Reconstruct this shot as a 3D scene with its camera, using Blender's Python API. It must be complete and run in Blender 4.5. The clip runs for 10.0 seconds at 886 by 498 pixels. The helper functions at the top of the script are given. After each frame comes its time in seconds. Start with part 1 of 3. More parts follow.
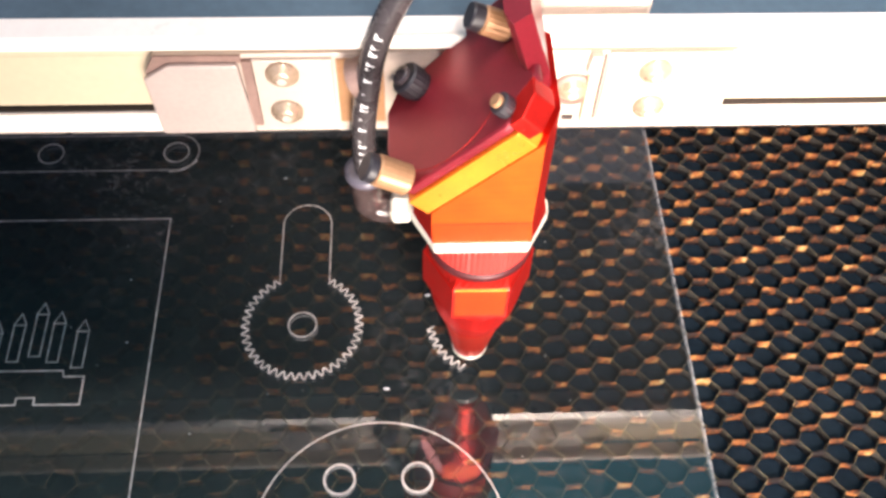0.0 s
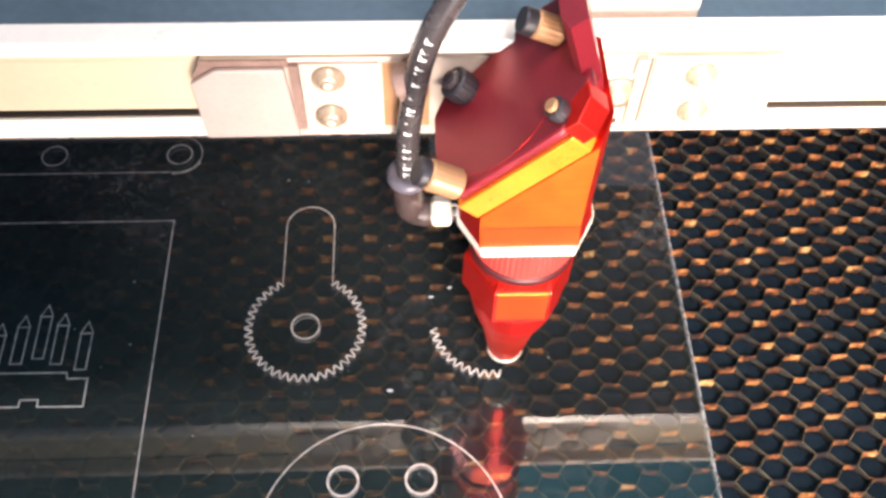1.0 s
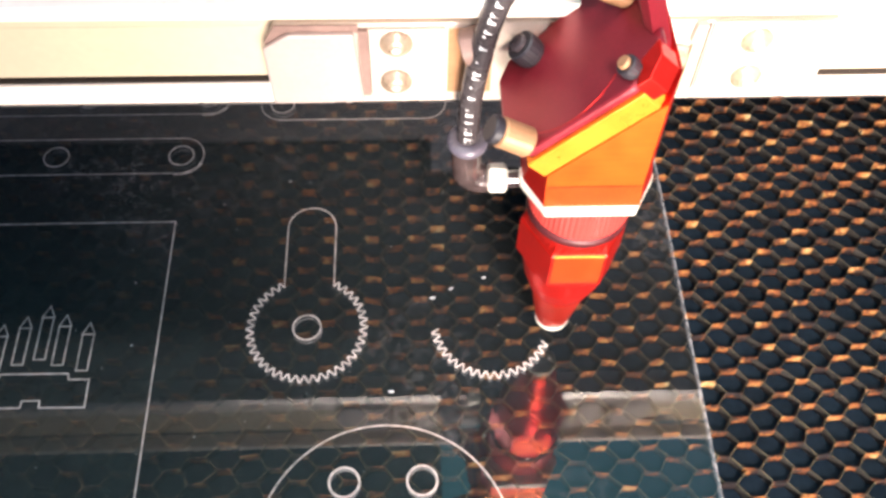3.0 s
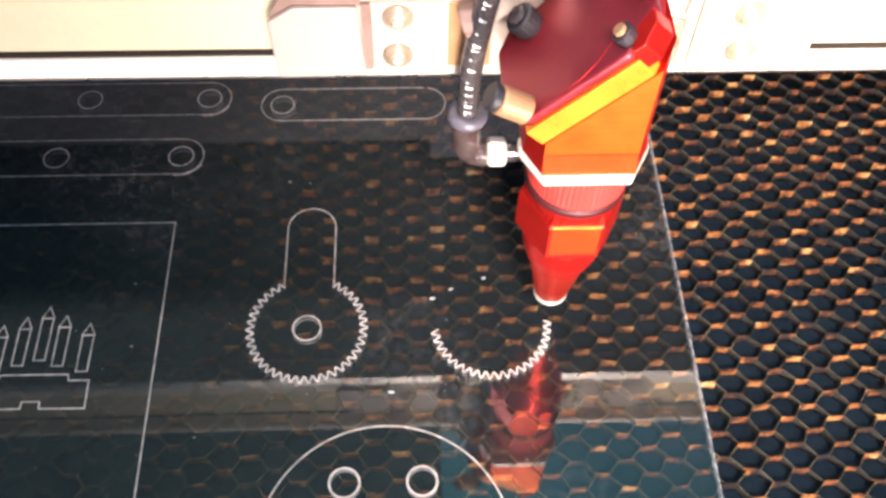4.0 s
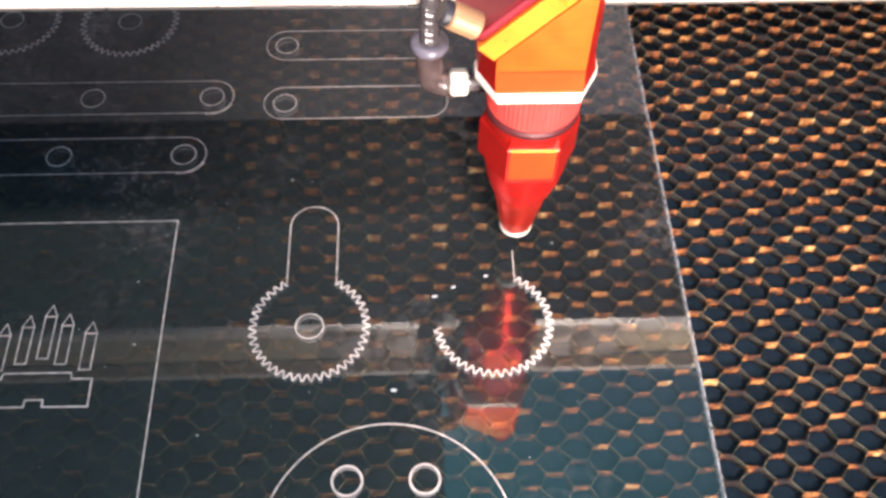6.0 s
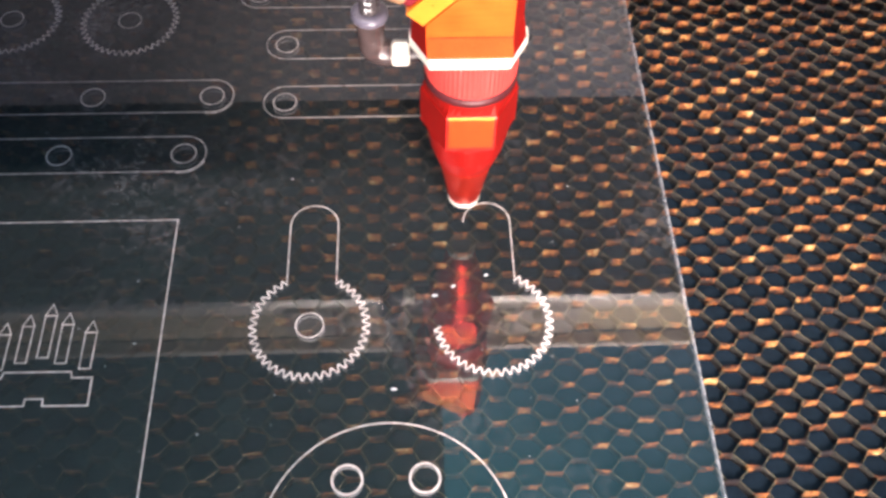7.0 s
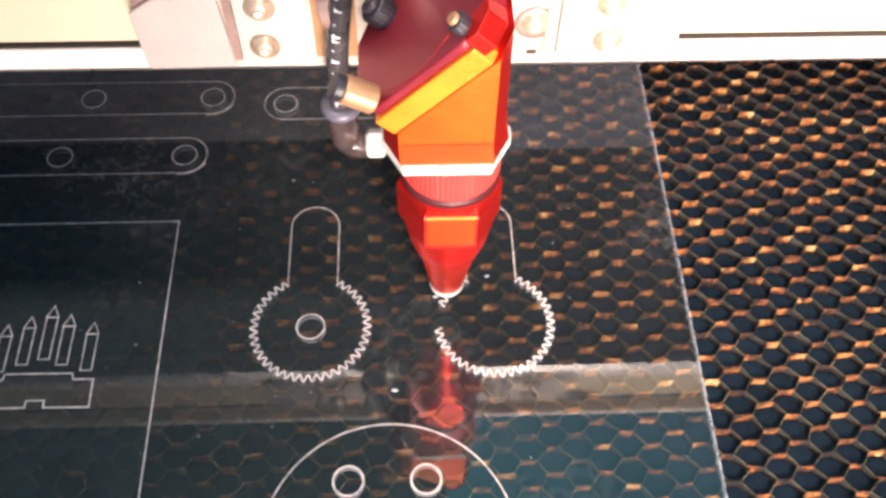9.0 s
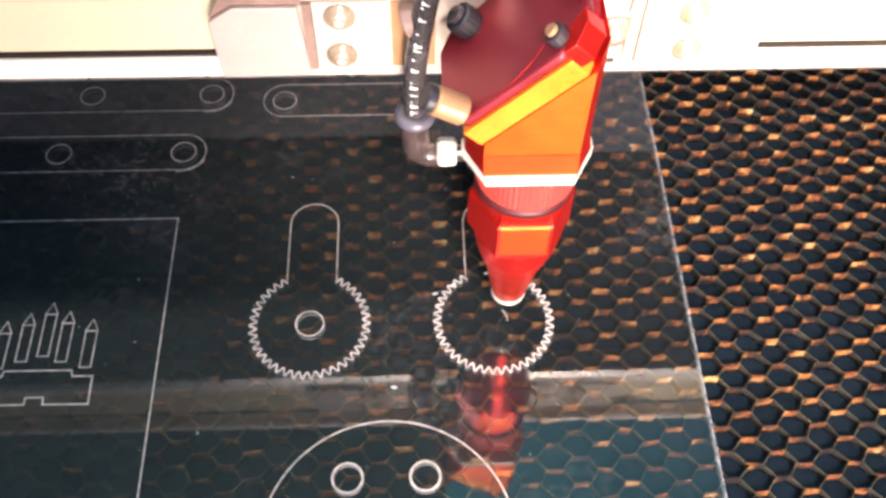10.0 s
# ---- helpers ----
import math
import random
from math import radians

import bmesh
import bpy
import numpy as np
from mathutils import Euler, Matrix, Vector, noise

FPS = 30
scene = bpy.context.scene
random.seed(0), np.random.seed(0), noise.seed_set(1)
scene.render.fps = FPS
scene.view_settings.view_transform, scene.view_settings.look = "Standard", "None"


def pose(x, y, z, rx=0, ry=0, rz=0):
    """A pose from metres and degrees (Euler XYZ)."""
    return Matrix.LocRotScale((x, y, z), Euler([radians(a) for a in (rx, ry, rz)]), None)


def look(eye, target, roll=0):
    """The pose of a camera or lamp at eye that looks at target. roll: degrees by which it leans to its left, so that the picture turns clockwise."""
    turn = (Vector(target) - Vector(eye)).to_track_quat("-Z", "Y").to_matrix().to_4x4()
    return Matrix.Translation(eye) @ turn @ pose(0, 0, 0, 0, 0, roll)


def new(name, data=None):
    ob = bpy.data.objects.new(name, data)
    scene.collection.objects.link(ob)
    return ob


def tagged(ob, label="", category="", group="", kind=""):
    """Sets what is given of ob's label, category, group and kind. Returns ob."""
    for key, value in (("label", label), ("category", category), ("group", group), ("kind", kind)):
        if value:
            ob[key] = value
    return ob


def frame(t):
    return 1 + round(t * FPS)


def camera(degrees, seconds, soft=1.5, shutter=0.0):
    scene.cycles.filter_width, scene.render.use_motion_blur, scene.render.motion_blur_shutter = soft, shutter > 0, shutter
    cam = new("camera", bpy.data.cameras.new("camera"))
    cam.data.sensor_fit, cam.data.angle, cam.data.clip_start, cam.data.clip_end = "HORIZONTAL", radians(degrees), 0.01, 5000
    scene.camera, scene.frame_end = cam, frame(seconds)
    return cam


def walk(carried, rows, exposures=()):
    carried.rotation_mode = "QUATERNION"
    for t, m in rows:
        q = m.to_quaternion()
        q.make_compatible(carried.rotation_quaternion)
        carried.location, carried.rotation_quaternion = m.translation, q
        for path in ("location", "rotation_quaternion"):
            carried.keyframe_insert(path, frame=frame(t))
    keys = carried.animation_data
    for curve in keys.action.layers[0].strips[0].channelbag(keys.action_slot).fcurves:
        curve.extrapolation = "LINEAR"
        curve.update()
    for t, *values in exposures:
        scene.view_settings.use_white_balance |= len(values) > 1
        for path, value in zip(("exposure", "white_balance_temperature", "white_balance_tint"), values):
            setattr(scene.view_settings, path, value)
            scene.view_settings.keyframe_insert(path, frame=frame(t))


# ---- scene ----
cam = camera(51.1, 10.0, soft=3.0)
EYE = (0.0, 0.0, 0.28)
# seconds, tilt, lean, turn of the hand-held camera, whose place stays put
TURNS = [
    (0, 33.173, -1.255, -1.956),
    (0.5, 33.159, -1.359, -1.932),
    (1, 33.275, -1.058, -1.914),
    (1.5, 33.294, -1.260, -1.908),
    (2, 33.337, -1.072, -1.898),
    (2.5, 33.330, -1.000, -1.843),
    (4, 33.373, -0.973, -1.903),
    (4.5, 33.371, -0.906, -1.884),
    (5, 33.306, -0.816, -1.804),
    (5.5, 33.274, -0.821, -1.852),
    (7, 33.188, -0.805, -1.880),
    (7.5, 33.173, -0.767, -1.853),
    (8, 33.197, -0.780, -1.899),
    (8.5, 33.257, -0.726, -1.905),
    (9, 33.262, -0.727, -1.892),
    (9.5, 33.209, -0.713, -1.915),
    (10, 33.080, -0.774, -1.913),
]
# the picture brightens a little while the white gantry is out of view
EXPOSURES = [(0.0, 0.26, 6480, 16), (2.7, 0.30, 6420, 16), (5.0, 0.36, 6320, 17), (6.3, 0.50, 6320, 19), (7.0, 0.58, 6320, 20), (7.6, 0.58, 6320, 20), (8.2, 0.48, 6380, 20), (9.0, 0.42, 6420, 19), (10.0, 0.36, 6420, 17)]
walk(cam, [(t, pose(*EYE, a, b, c)) for t, a, b, c in TURNS], EXPOSURES)

# ---- light ----
world = bpy.data.worlds.new("room")
scene.world = world
world.use_nodes = True
# teal light of the room, ramped stronger overhead for the sheet's mirrored gradient
wn = world.node_tree
wback = wn.nodes["Background"]
wback.inputs[1].default_value = 1.15
wtc, wsep, wramp = wn.nodes.new("ShaderNodeTexCoord"), wn.nodes.new("ShaderNodeSeparateXYZ"), wn.nodes.new("ShaderNodeValToRGB")
wn.links.new(wtc.outputs["Generated"], wsep.inputs[0])
wn.links.new(wsep.outputs["Z"], wramp.inputs[0])
wn.links.new(wramp.outputs[0], wback.inputs[0])
wels = wramp.color_ramp.elements
wels[0].position, wels[0].color = 0.82, (0.14, 0.22, 0.38, 1)
wels[1].position, wels[1].color = 0.965, (0.08, 0.62, 0.72, 1)


def area_lamp(name, eye, target, sx, sy, watts, colour, spread=180):
    data = bpy.data.lights.new(name, "AREA")
    data.shape, data.size, data.size_y, data.energy, data.color = "RECTANGLE", sx, sy, watts, colour
    data.spread = radians(spread)
    ob = new(name, data)
    ob.matrix_world = look(eye, target)
    return ob


def spot_lamp(name, eye, target, watts, colour, cone, radius):
    data = bpy.data.lights.new(name, "SPOT")
    data.energy, data.color, data.spot_size, data.spot_blend, data.shadow_soft_size = watts, colour, radians(cone), 1.0, radius
    ob = new(name, data)
    ob.matrix_world = look(eye, target)
    return ob


spot_lamp("work_lamp", (0.10, -0.42, 0.19), (0.218, 0.18, 0.05), 47.0, (1.0, 0.88, 0.74), 54, 0.02)
area_lamp("lid_lamp", (0.08, -0.27, 0.56), (0.10, 0.17, 0.03), 0.08, 0.30, 0.42, (1.0, 0.92, 0.84), 34)
# added low fill that brightens the gantry front, no known source
area_lamp("front_fill_lamp", (0.14, -0.50, 0.05), (0.13, 0.18, 0.10), 0.42, 0.03, 3.1, (1.0, 0.90, 0.76), 95)
# added overhead fill for the gantry top and left side, no known source
area_lamp("overhead_fill_lamp", (-0.10, 0.19, 0.445), (-0.10, 0.19, 0.0), 0.30, 0.03, 0.65, (1.0, 0.93, 0.87), 150)


# ---- materials ----
def mat(name, base, rough=0.5, metal=0.0, vary=0.15, scale=120.0, fine=900.0, bump=0.05, emit=None, coat=0.0, spec=0.5):
    m = bpy.data.materials.new(name)
    m.use_nodes = True
    nt = m.node_tree
    b = nt.nodes["Principled BSDF"]
    b.inputs["Base Color"].default_value = (*base, 1)
    b.inputs["Roughness"].default_value = rough
    b.inputs["Metallic"].default_value = metal
    b.inputs["Coat Weight"].default_value = coat
    b.inputs["Specular IOR Level"].default_value = spec
    tc = nt.nodes.new("ShaderNodeTexCoord")
    n1, n2 = nt.nodes.new("ShaderNodeTexNoise"), nt.nodes.new("ShaderNodeTexNoise")
    n1.inputs["Scale"].default_value, n2.inputs["Scale"].default_value = scale, fine
    n1.inputs["Detail"].default_value = n2.inputs["Detail"].default_value = 4
    for n in (n1, n2):
        nt.links.new(tc.outputs["Object"], n.inputs["Vector"])
    mixn = nt.nodes.new("ShaderNodeMix")
    mixn.data_type = "FLOAT"
    mixn.inputs[0].default_value = 0.4
    nt.links.new(n1.outputs["Fac"], mixn.inputs[2])
    nt.links.new(n2.outputs["Fac"], mixn.inputs[3])
    ramp = nt.nodes.new("ShaderNodeValToRGB")
    ramp.color_ramp.elements[0].position, ramp.color_ramp.elements[1].position = 0.32, 0.68
    ramp.color_ramp.elements[0].color = (*[c * (1 - vary) for c in base], 1)
    ramp.color_ramp.elements[1].color = (*[min(1, c * (1 + vary)) for c in base], 1)
    nt.links.new(mixn.outputs[0], ramp.inputs[0])
    nt.links.new(ramp.outputs[0], b.inputs["Base Color"])
    mr = nt.nodes.new("ShaderNodeMapRange")
    mr.inputs["To Min"].default_value, mr.inputs["To Max"].default_value = max(0.02, rough - 0.1), min(1, rough + 0.1)
    nt.links.new(n1.outputs["Fac"], mr.inputs["Value"])
    nt.links.new(mr.outputs[0], b.inputs["Roughness"])
    if bump:
        bp = nt.nodes.new("ShaderNodeBump")
        bp.inputs["Strength"].default_value, bp.inputs["Distance"].default_value = bump, 0.0004
        nt.links.new(n2.outputs["Fac"], bp.inputs["Height"])
        nt.links.new(bp.outputs[0], b.inputs["Normal"])
    if emit:
        b.inputs["Emission Color"].default_value = (*emit[0], 1)
        b.inputs["Emission Strength"].default_value = emit[1]
    return m


def clear_mat(name, tint, ior, rough, smudge):
    """Clear sheet: lets light straight through, mirrors by its refractive index, with dusty smudges and painted haze.
    """
    m = bpy.data.materials.new(name)
    m.use_nodes = True
    nt = m.node_tree
    nt.nodes.clear()
    out = nt.nodes.new("ShaderNodeOutputMaterial")
    tr, gl, df = (nt.nodes.new("ShaderNodeBsdf" + k) for k in ("Transparent", "Glossy", "Diffuse"))
    tr.inputs[0].default_value = (*tint, 1)
    gl.inputs["Roughness"].default_value = rough
    df.inputs[0].default_value = (0.56, 0.50, 0.49, 1)
    fr = nt.nodes.new("ShaderNodeFresnel")
    fr.inputs[0].default_value = ior
    m1, m2 = nt.nodes.new("ShaderNodeMixShader"), nt.nodes.new("ShaderNodeMixShader")
    tc, n1, n2 = nt.nodes.new("ShaderNodeTexCoord"), nt.nodes.new("ShaderNodeTexNoise"), nt.nodes.new("ShaderNodeTexNoise")
    n1.inputs["Scale"].default_value, n1.inputs["Detail"].default_value = 12, 3
    n2.inputs["Scale"].default_value, n2.inputs["Detail"].default_value = 240, 10
    n2.inputs["Roughness"].default_value, n2.inputs["Distortion"].default_value = 0.65, 1.6
    for n in (n1, n2):
        nt.links.new(tc.outputs["Object"], n.inputs["Vector"])
    mul = nt.nodes.new("ShaderNodeMath")
    mul.operation = "MULTIPLY"
    nt.links.new(n1.outputs["Fac"], mul.inputs[0])
    nt.links.new(n2.outputs["Fac"], mul.inputs[1])
    mr = nt.nodes.new("ShaderNodeMapRange")
    mr.inputs["From Min"].default_value, mr.inputs["From Max"].default_value = 0.285, 0.43
    mr.inputs["To Min"].default_value, mr.inputs["To Max"].default_value = 0.014, smudge
    nt.links.new(mul.outputs[0], mr.inputs["Value"])
    # smudges and painted haze grow towards the back, for the milky veil there
    sep, back, ml = nt.nodes.new("ShaderNodeSeparateXYZ"), nt.nodes.new("ShaderNodeMapRange"), nt.nodes.new("ShaderNodeMath")
    back.inputs["From Min"].default_value, back.inputs["From Max"].default_value = 0.10, 0.24
    back.inputs["To Min"].default_value, back.inputs["To Max"].default_value = 0.6, 1.5
    ml.operation = "MULTIPLY"
    nt.links.new(tc.outputs["Object"], sep.inputs[0])
    nt.links.new(sep.outputs["Y"], back.inputs["Value"])
    nt.links.new(mr.outputs[0], ml.inputs[0])
    nt.links.new(back.outputs[0], ml.inputs[1])
    # the same haze is painted weaker towards the sheet's right edge
    haze_side, ml2 = nt.nodes.new("ShaderNodeMapRange"), nt.nodes.new("ShaderNodeMath")
    haze_side.inputs["From Min"].default_value, haze_side.inputs["From Max"].default_value = -0.11, 0.05
    haze_side.inputs["To Min"].default_value, haze_side.inputs["To Max"].default_value = 2.3, 0.8
    ml2.operation = "MULTIPLY"
    nt.links.new(sep.outputs["X"], haze_side.inputs["Value"])
    nt.links.new(ml.outputs[0], ml2.inputs[0])
    nt.links.new(haze_side.outputs[0], ml2.inputs[1])
    nt.links.new(ml2.outputs[0], m1.inputs[0])
    # mirror share fades to the left, standing in for dimmer reflections there
    gloss_fade = nt.nodes.new("ShaderNodeMapRange")
    gloss_fade.inputs["From Min"].default_value, gloss_fade.inputs["From Max"].default_value = -0.105, -0.005
    gloss_fade.inputs["To Min"].default_value, gloss_fade.inputs["To Max"].default_value = 0.42, 1.0
    nt.links.new(sep.outputs["X"], gloss_fade.inputs["Value"])
    shine = nt.nodes.new("ShaderNodeMath")
    shine.operation = "MULTIPLY"
    nt.links.new(gloss_fade.outputs[0], shine.inputs[0])
    nt.links.new(fr.outputs[0], shine.inputs[1])
    nt.links.new(tr.outputs[0], m1.inputs[1])
    nt.links.new(df.outputs[0], m1.inputs[2])
    nt.links.new(shine.outputs[0], m2.inputs[0])
    # dark teal tone painted over the left, patchy, standing in for its shade
    shade_mix, fcol, cover, fm = nt.nodes.new("ShaderNodeMixShader"), nt.nodes.new("ShaderNodeBsdfDiffuse"), nt.nodes.new("ShaderNodeMapRange"), nt.nodes.new("ShaderNodeMath")
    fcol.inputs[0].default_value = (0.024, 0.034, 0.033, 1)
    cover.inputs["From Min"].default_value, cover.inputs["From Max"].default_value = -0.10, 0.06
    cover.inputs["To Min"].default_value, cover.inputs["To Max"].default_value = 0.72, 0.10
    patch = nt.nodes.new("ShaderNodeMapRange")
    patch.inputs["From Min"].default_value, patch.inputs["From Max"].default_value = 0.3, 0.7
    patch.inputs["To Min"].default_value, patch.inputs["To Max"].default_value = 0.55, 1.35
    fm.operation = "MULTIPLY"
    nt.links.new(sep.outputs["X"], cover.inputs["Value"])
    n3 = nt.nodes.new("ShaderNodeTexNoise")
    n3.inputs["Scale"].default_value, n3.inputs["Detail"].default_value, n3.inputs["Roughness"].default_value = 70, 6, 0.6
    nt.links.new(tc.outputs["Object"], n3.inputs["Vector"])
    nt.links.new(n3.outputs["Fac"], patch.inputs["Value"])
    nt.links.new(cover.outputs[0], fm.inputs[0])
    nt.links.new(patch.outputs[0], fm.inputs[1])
    nt.links.new(fm.outputs[0], shade_mix.inputs[0])
    nt.links.new(m1.outputs[0], shade_mix.inputs[1])
    nt.links.new(fcol.outputs[0], shade_mix.inputs[2])
    nt.links.new(shade_mix.outputs[0], m2.inputs[1])
    nt.links.new(gl.outputs[0], m2.inputs[2])
    nt.links.new(m2.outputs[0], out.inputs[0])
    return m


def plain_clear_mat(name, tint):
    m = bpy.data.materials.new(name)
    m.use_nodes = True
    nt = m.node_tree
    nt.nodes.clear()
    out, tr = nt.nodes.new("ShaderNodeOutputMaterial"), nt.nodes.new("ShaderNodeBsdfTransparent")
    tr.inputs[0].default_value = (*tint, 1)
    nt.links.new(tr.outputs[0], out.inputs[0])
    return m


def frosted_mat(name, colour, share):
    """Laser-frosted cut wall: part white scatter, part clear."""
    m = bpy.data.materials.new(name)
    m.use_nodes = True
    nt = m.node_tree
    nt.nodes.clear()
    out = nt.nodes.new("ShaderNodeOutputMaterial")
    tr, df, mx = nt.nodes.new("ShaderNodeBsdfTransparent"), nt.nodes.new("ShaderNodeBsdfDiffuse"), nt.nodes.new("ShaderNodeMixShader")
    df.inputs[0].default_value = (*colour, 1)
    tc, n = nt.nodes.new("ShaderNodeTexCoord"), nt.nodes.new("ShaderNodeTexNoise")
    n.inputs["Scale"].default_value = 300
    mr = nt.nodes.new("ShaderNodeMapRange")
    mr.inputs["From Min"].default_value, mr.inputs["From Max"].default_value = 0.3, 0.7
    mr.inputs["To Min"].default_value, mr.inputs["To Max"].default_value = share * 0.55, min(1, share * 1.45)
    nt.links.new(tc.outputs["Object"], n.inputs["Vector"])
    nt.links.new(n.outputs["Fac"], mr.inputs["Value"])
    nt.links.new(mr.outputs[0], mx.inputs[0])
    nt.links.new(tr.outputs[0], mx.inputs[1])
    nt.links.new(df.outputs[0], mx.inputs[2])
    nt.links.new(mx.outputs[0], out.inputs[0])
    return m


def clear_plastic(name):
    """Smoky plastic that lets a third of the light through, with a hard gloss."""
    m = mat(name, (0.10, 0.07, 0.068), 0.14, 0.0, 0.5, 180, 900, 0.1, coat=0.6)
    nt = m.node_tree
    tr, mx = nt.nodes.new("ShaderNodeBsdfTransparent"), nt.nodes.new("ShaderNodeMixShader")
    tr.inputs[0].default_value = (0.72, 0.64, 0.62, 1)
    mx.inputs[0].default_value = 0.42
    nt.links.new(tr.outputs[0], mx.inputs[1])
    nt.links.new(nt.nodes["Principled BSDF"].outputs[0], mx.inputs[2])
    nt.links.new(mx.outputs[0], nt.nodes["Material Output"].inputs[0])
    return m


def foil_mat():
    """Lit tone of the honeycomb foil: bare grey aluminium, scorched brown to gold in patches of cell size."""
    m = mat("lit_scorched_foil", (0.3, 0.2, 0.1), 0.42, 0.3, bump=0.15)
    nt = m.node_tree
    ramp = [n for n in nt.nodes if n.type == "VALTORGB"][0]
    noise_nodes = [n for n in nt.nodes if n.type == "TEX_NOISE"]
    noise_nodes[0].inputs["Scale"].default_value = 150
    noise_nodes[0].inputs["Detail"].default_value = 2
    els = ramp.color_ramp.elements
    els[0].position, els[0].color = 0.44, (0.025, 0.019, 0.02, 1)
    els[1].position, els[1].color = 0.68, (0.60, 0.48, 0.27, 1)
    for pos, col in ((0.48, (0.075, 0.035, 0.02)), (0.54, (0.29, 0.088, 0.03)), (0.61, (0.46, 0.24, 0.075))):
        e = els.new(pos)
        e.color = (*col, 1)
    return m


RED = mat("red_anodised_aluminium", (0.70, 0.020, 0.013), 0.34, 0.8, 0.12, 150, 1500, 0.06)
# orange and scarlet: the head's red with front light painted into the colour
ORANGE = mat("lit_red_anodised_aluminium", (0.92, 0.135, 0.014), 0.42, 0.82, 0.2, 110, 1400, 0.06)
for n in ORANGE.node_tree.nodes:
    if n.type == "TEX_NOISE" and n.inputs["Scale"].default_value > 500:
        st = ORANGE.node_tree.nodes.new("ShaderNodeMapping")
        st.inputs["Scale"].default_value = (0.06, 1.0, 1.0)
        ORANGE.node_tree.links.new([t for t in ORANGE.node_tree.nodes if t.type == "TEX_COORD"][0].outputs["Object"], st.inputs["Vector"])
        ORANGE.node_tree.links.new(st.outputs[0], n.inputs["Vector"])
SCARLET = mat("dimmer_lit_red_aluminium", (0.90, 0.085, 0.012), 0.42, 0.75, 0.2, 110, 1400, 0.06)
OXBLOOD = mat("oxblood_shadowed_metal", (0.055, 0.006, 0.008), 0.5, 0.2, 0.2)
# brighter than the nozzle red: a reflection painted onto the front flat
CHERRY = mat("reflection_tinted_red_flat", (0.90, 0.085, 0.014), 0.4, 0.85, 0.1, 110, 1400, 0.05)
CONE = mat("polished_red_anodised_aluminium", (0.98, 0.055, 0.028), 0.38, 0.95, 0.1, 150, 1500, 0.04)
ROSE = mat("rose_red_anodising", (0.62, 0.06, 0.048), 0.36, 0.35, 0.12, 150, 1500, 0.05)
HOSEGREY = mat("charcoal_polyurethane", (0.045, 0.038, 0.04), 0.26, 0, 0.3, 150, 1200, 0.06)
# gold stands for strong light on the head's red edges
GOLD = mat("gold_lit_red_edge", (0.86, 0.24, 0.02), 0.3, 0.4, 0.15, 140, 1400, 0.05)
# darker copy of the red for faces turned from the front light
MAROON = mat("shaded_red_anodising", (0.20, 0.014, 0.022), 0.33, 0.3, 0.15, 90, 1400, 0.05)
STEEL = mat("bright_nickel_steel", (0.82, 0.77, 0.67), 0.32, 0.35, 0.1, 160, 1200, 0.05)
LAVENDER = mat("lavender_grey_plastic", (0.10, 0.09, 0.115), 0.3, 0.0, 0.15, 150, 900, 0.04)
POLISHED = mat("polished_aluminium", (0.88, 0.82, 0.78), 0.3, 0.9, 0.06, 160, 1200, 0.02)
BRASS = mat("knurled_brass", (0.38, 0.20, 0.10), 0.42, 0.35, 0.15, 200, 1200, 0.1)
BLACK = mat("black_rubber", (0.018, 0.016, 0.02), 0.42, 0, 0.3, 150, 1200, 0.1)
SMOKE = mat("smoky_grey_plastic", (0.045, 0.034, 0.036), 0.16, 0.0, 0.4, 130, 900, 0.05, coat=0.4)
PRINT = mat("white_print", (0.6, 0.6, 0.6), 0.6, 0, 0.05)
CREAM = mat("cream_anodised_extrusion", (0.57, 0.47, 0.33), 0.45, 0.0, 0.06, 25, 500, 0.03)
PLATE = mat("pale_milled_aluminium", (0.49, 0.41, 0.35), 0.42, 0.1, 0.07, 60, 900, 0.04)
GREYPLATE = mat("pinkish_grey_aluminium", (0.44, 0.355, 0.32), 0.4, 0.1, 0.08, 60, 900, 0.04)
ENAMEL = mat("white_enamel", (0.84, 0.74, 0.66), 0.3, 0.0, 0.06, 40, 600, 0.03)
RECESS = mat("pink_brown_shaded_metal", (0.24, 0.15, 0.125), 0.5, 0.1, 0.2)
SCREW = mat("dull_tan_steel", (0.42, 0.31, 0.22), 0.28, 0.45, 0.2, 200, 900, 0.05)
DARKGAP = mat("shadow_black_gap", (0.025, 0.017, 0.014), 0.7, 0, 0.2)
BLUE = mat("blue_grey_painted_steel", (0.18, 0.26, 0.31), 0.4, 0.0, 0.15, 20, 300, 0.05)
SLATE = mat("slate_blue_painted_steel", (0.075, 0.115, 0.15), 0.4, 0.0, 0.2, 20, 300, 0.05)
DARKSTEEL = mat("sooty_dark_steel", (0.008, 0.0145, 0.022), 0.8, 0.0, 0.4, 40, 400, 0.1, spec=0.06)
MAUVE = mat("mauve_grey_painted_steel", (0.78, 0.72, 0.72), 0.5, 0, 0.15, 20, 300, 0.05)
# one foil in three tones: lit flats, glinting rims, shaded slopes
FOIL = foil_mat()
RIM = mat("lit_foil_rim", (0.32, 0.25, 0.14), 0.3, 0.6, 0.95, 90, 500, 0.3)
SHADEFOIL = mat("shaded_bare_foil", (0.027, 0.025, 0.023), 0.55, 0.0, 0.5, 105, 900, 0.12, spec=0.2)
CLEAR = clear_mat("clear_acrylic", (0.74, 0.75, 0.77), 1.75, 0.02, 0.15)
CLEAR_UNDER = plain_clear_mat("clear_acrylic_underside", (0.88, 0.89, 0.90))
TINTED = plain_clear_mat("dim_blocker_panel", (0.30, 0.36, 0.34))
CLEARSMOKE = clear_plastic("see_through_smoky_plastic")
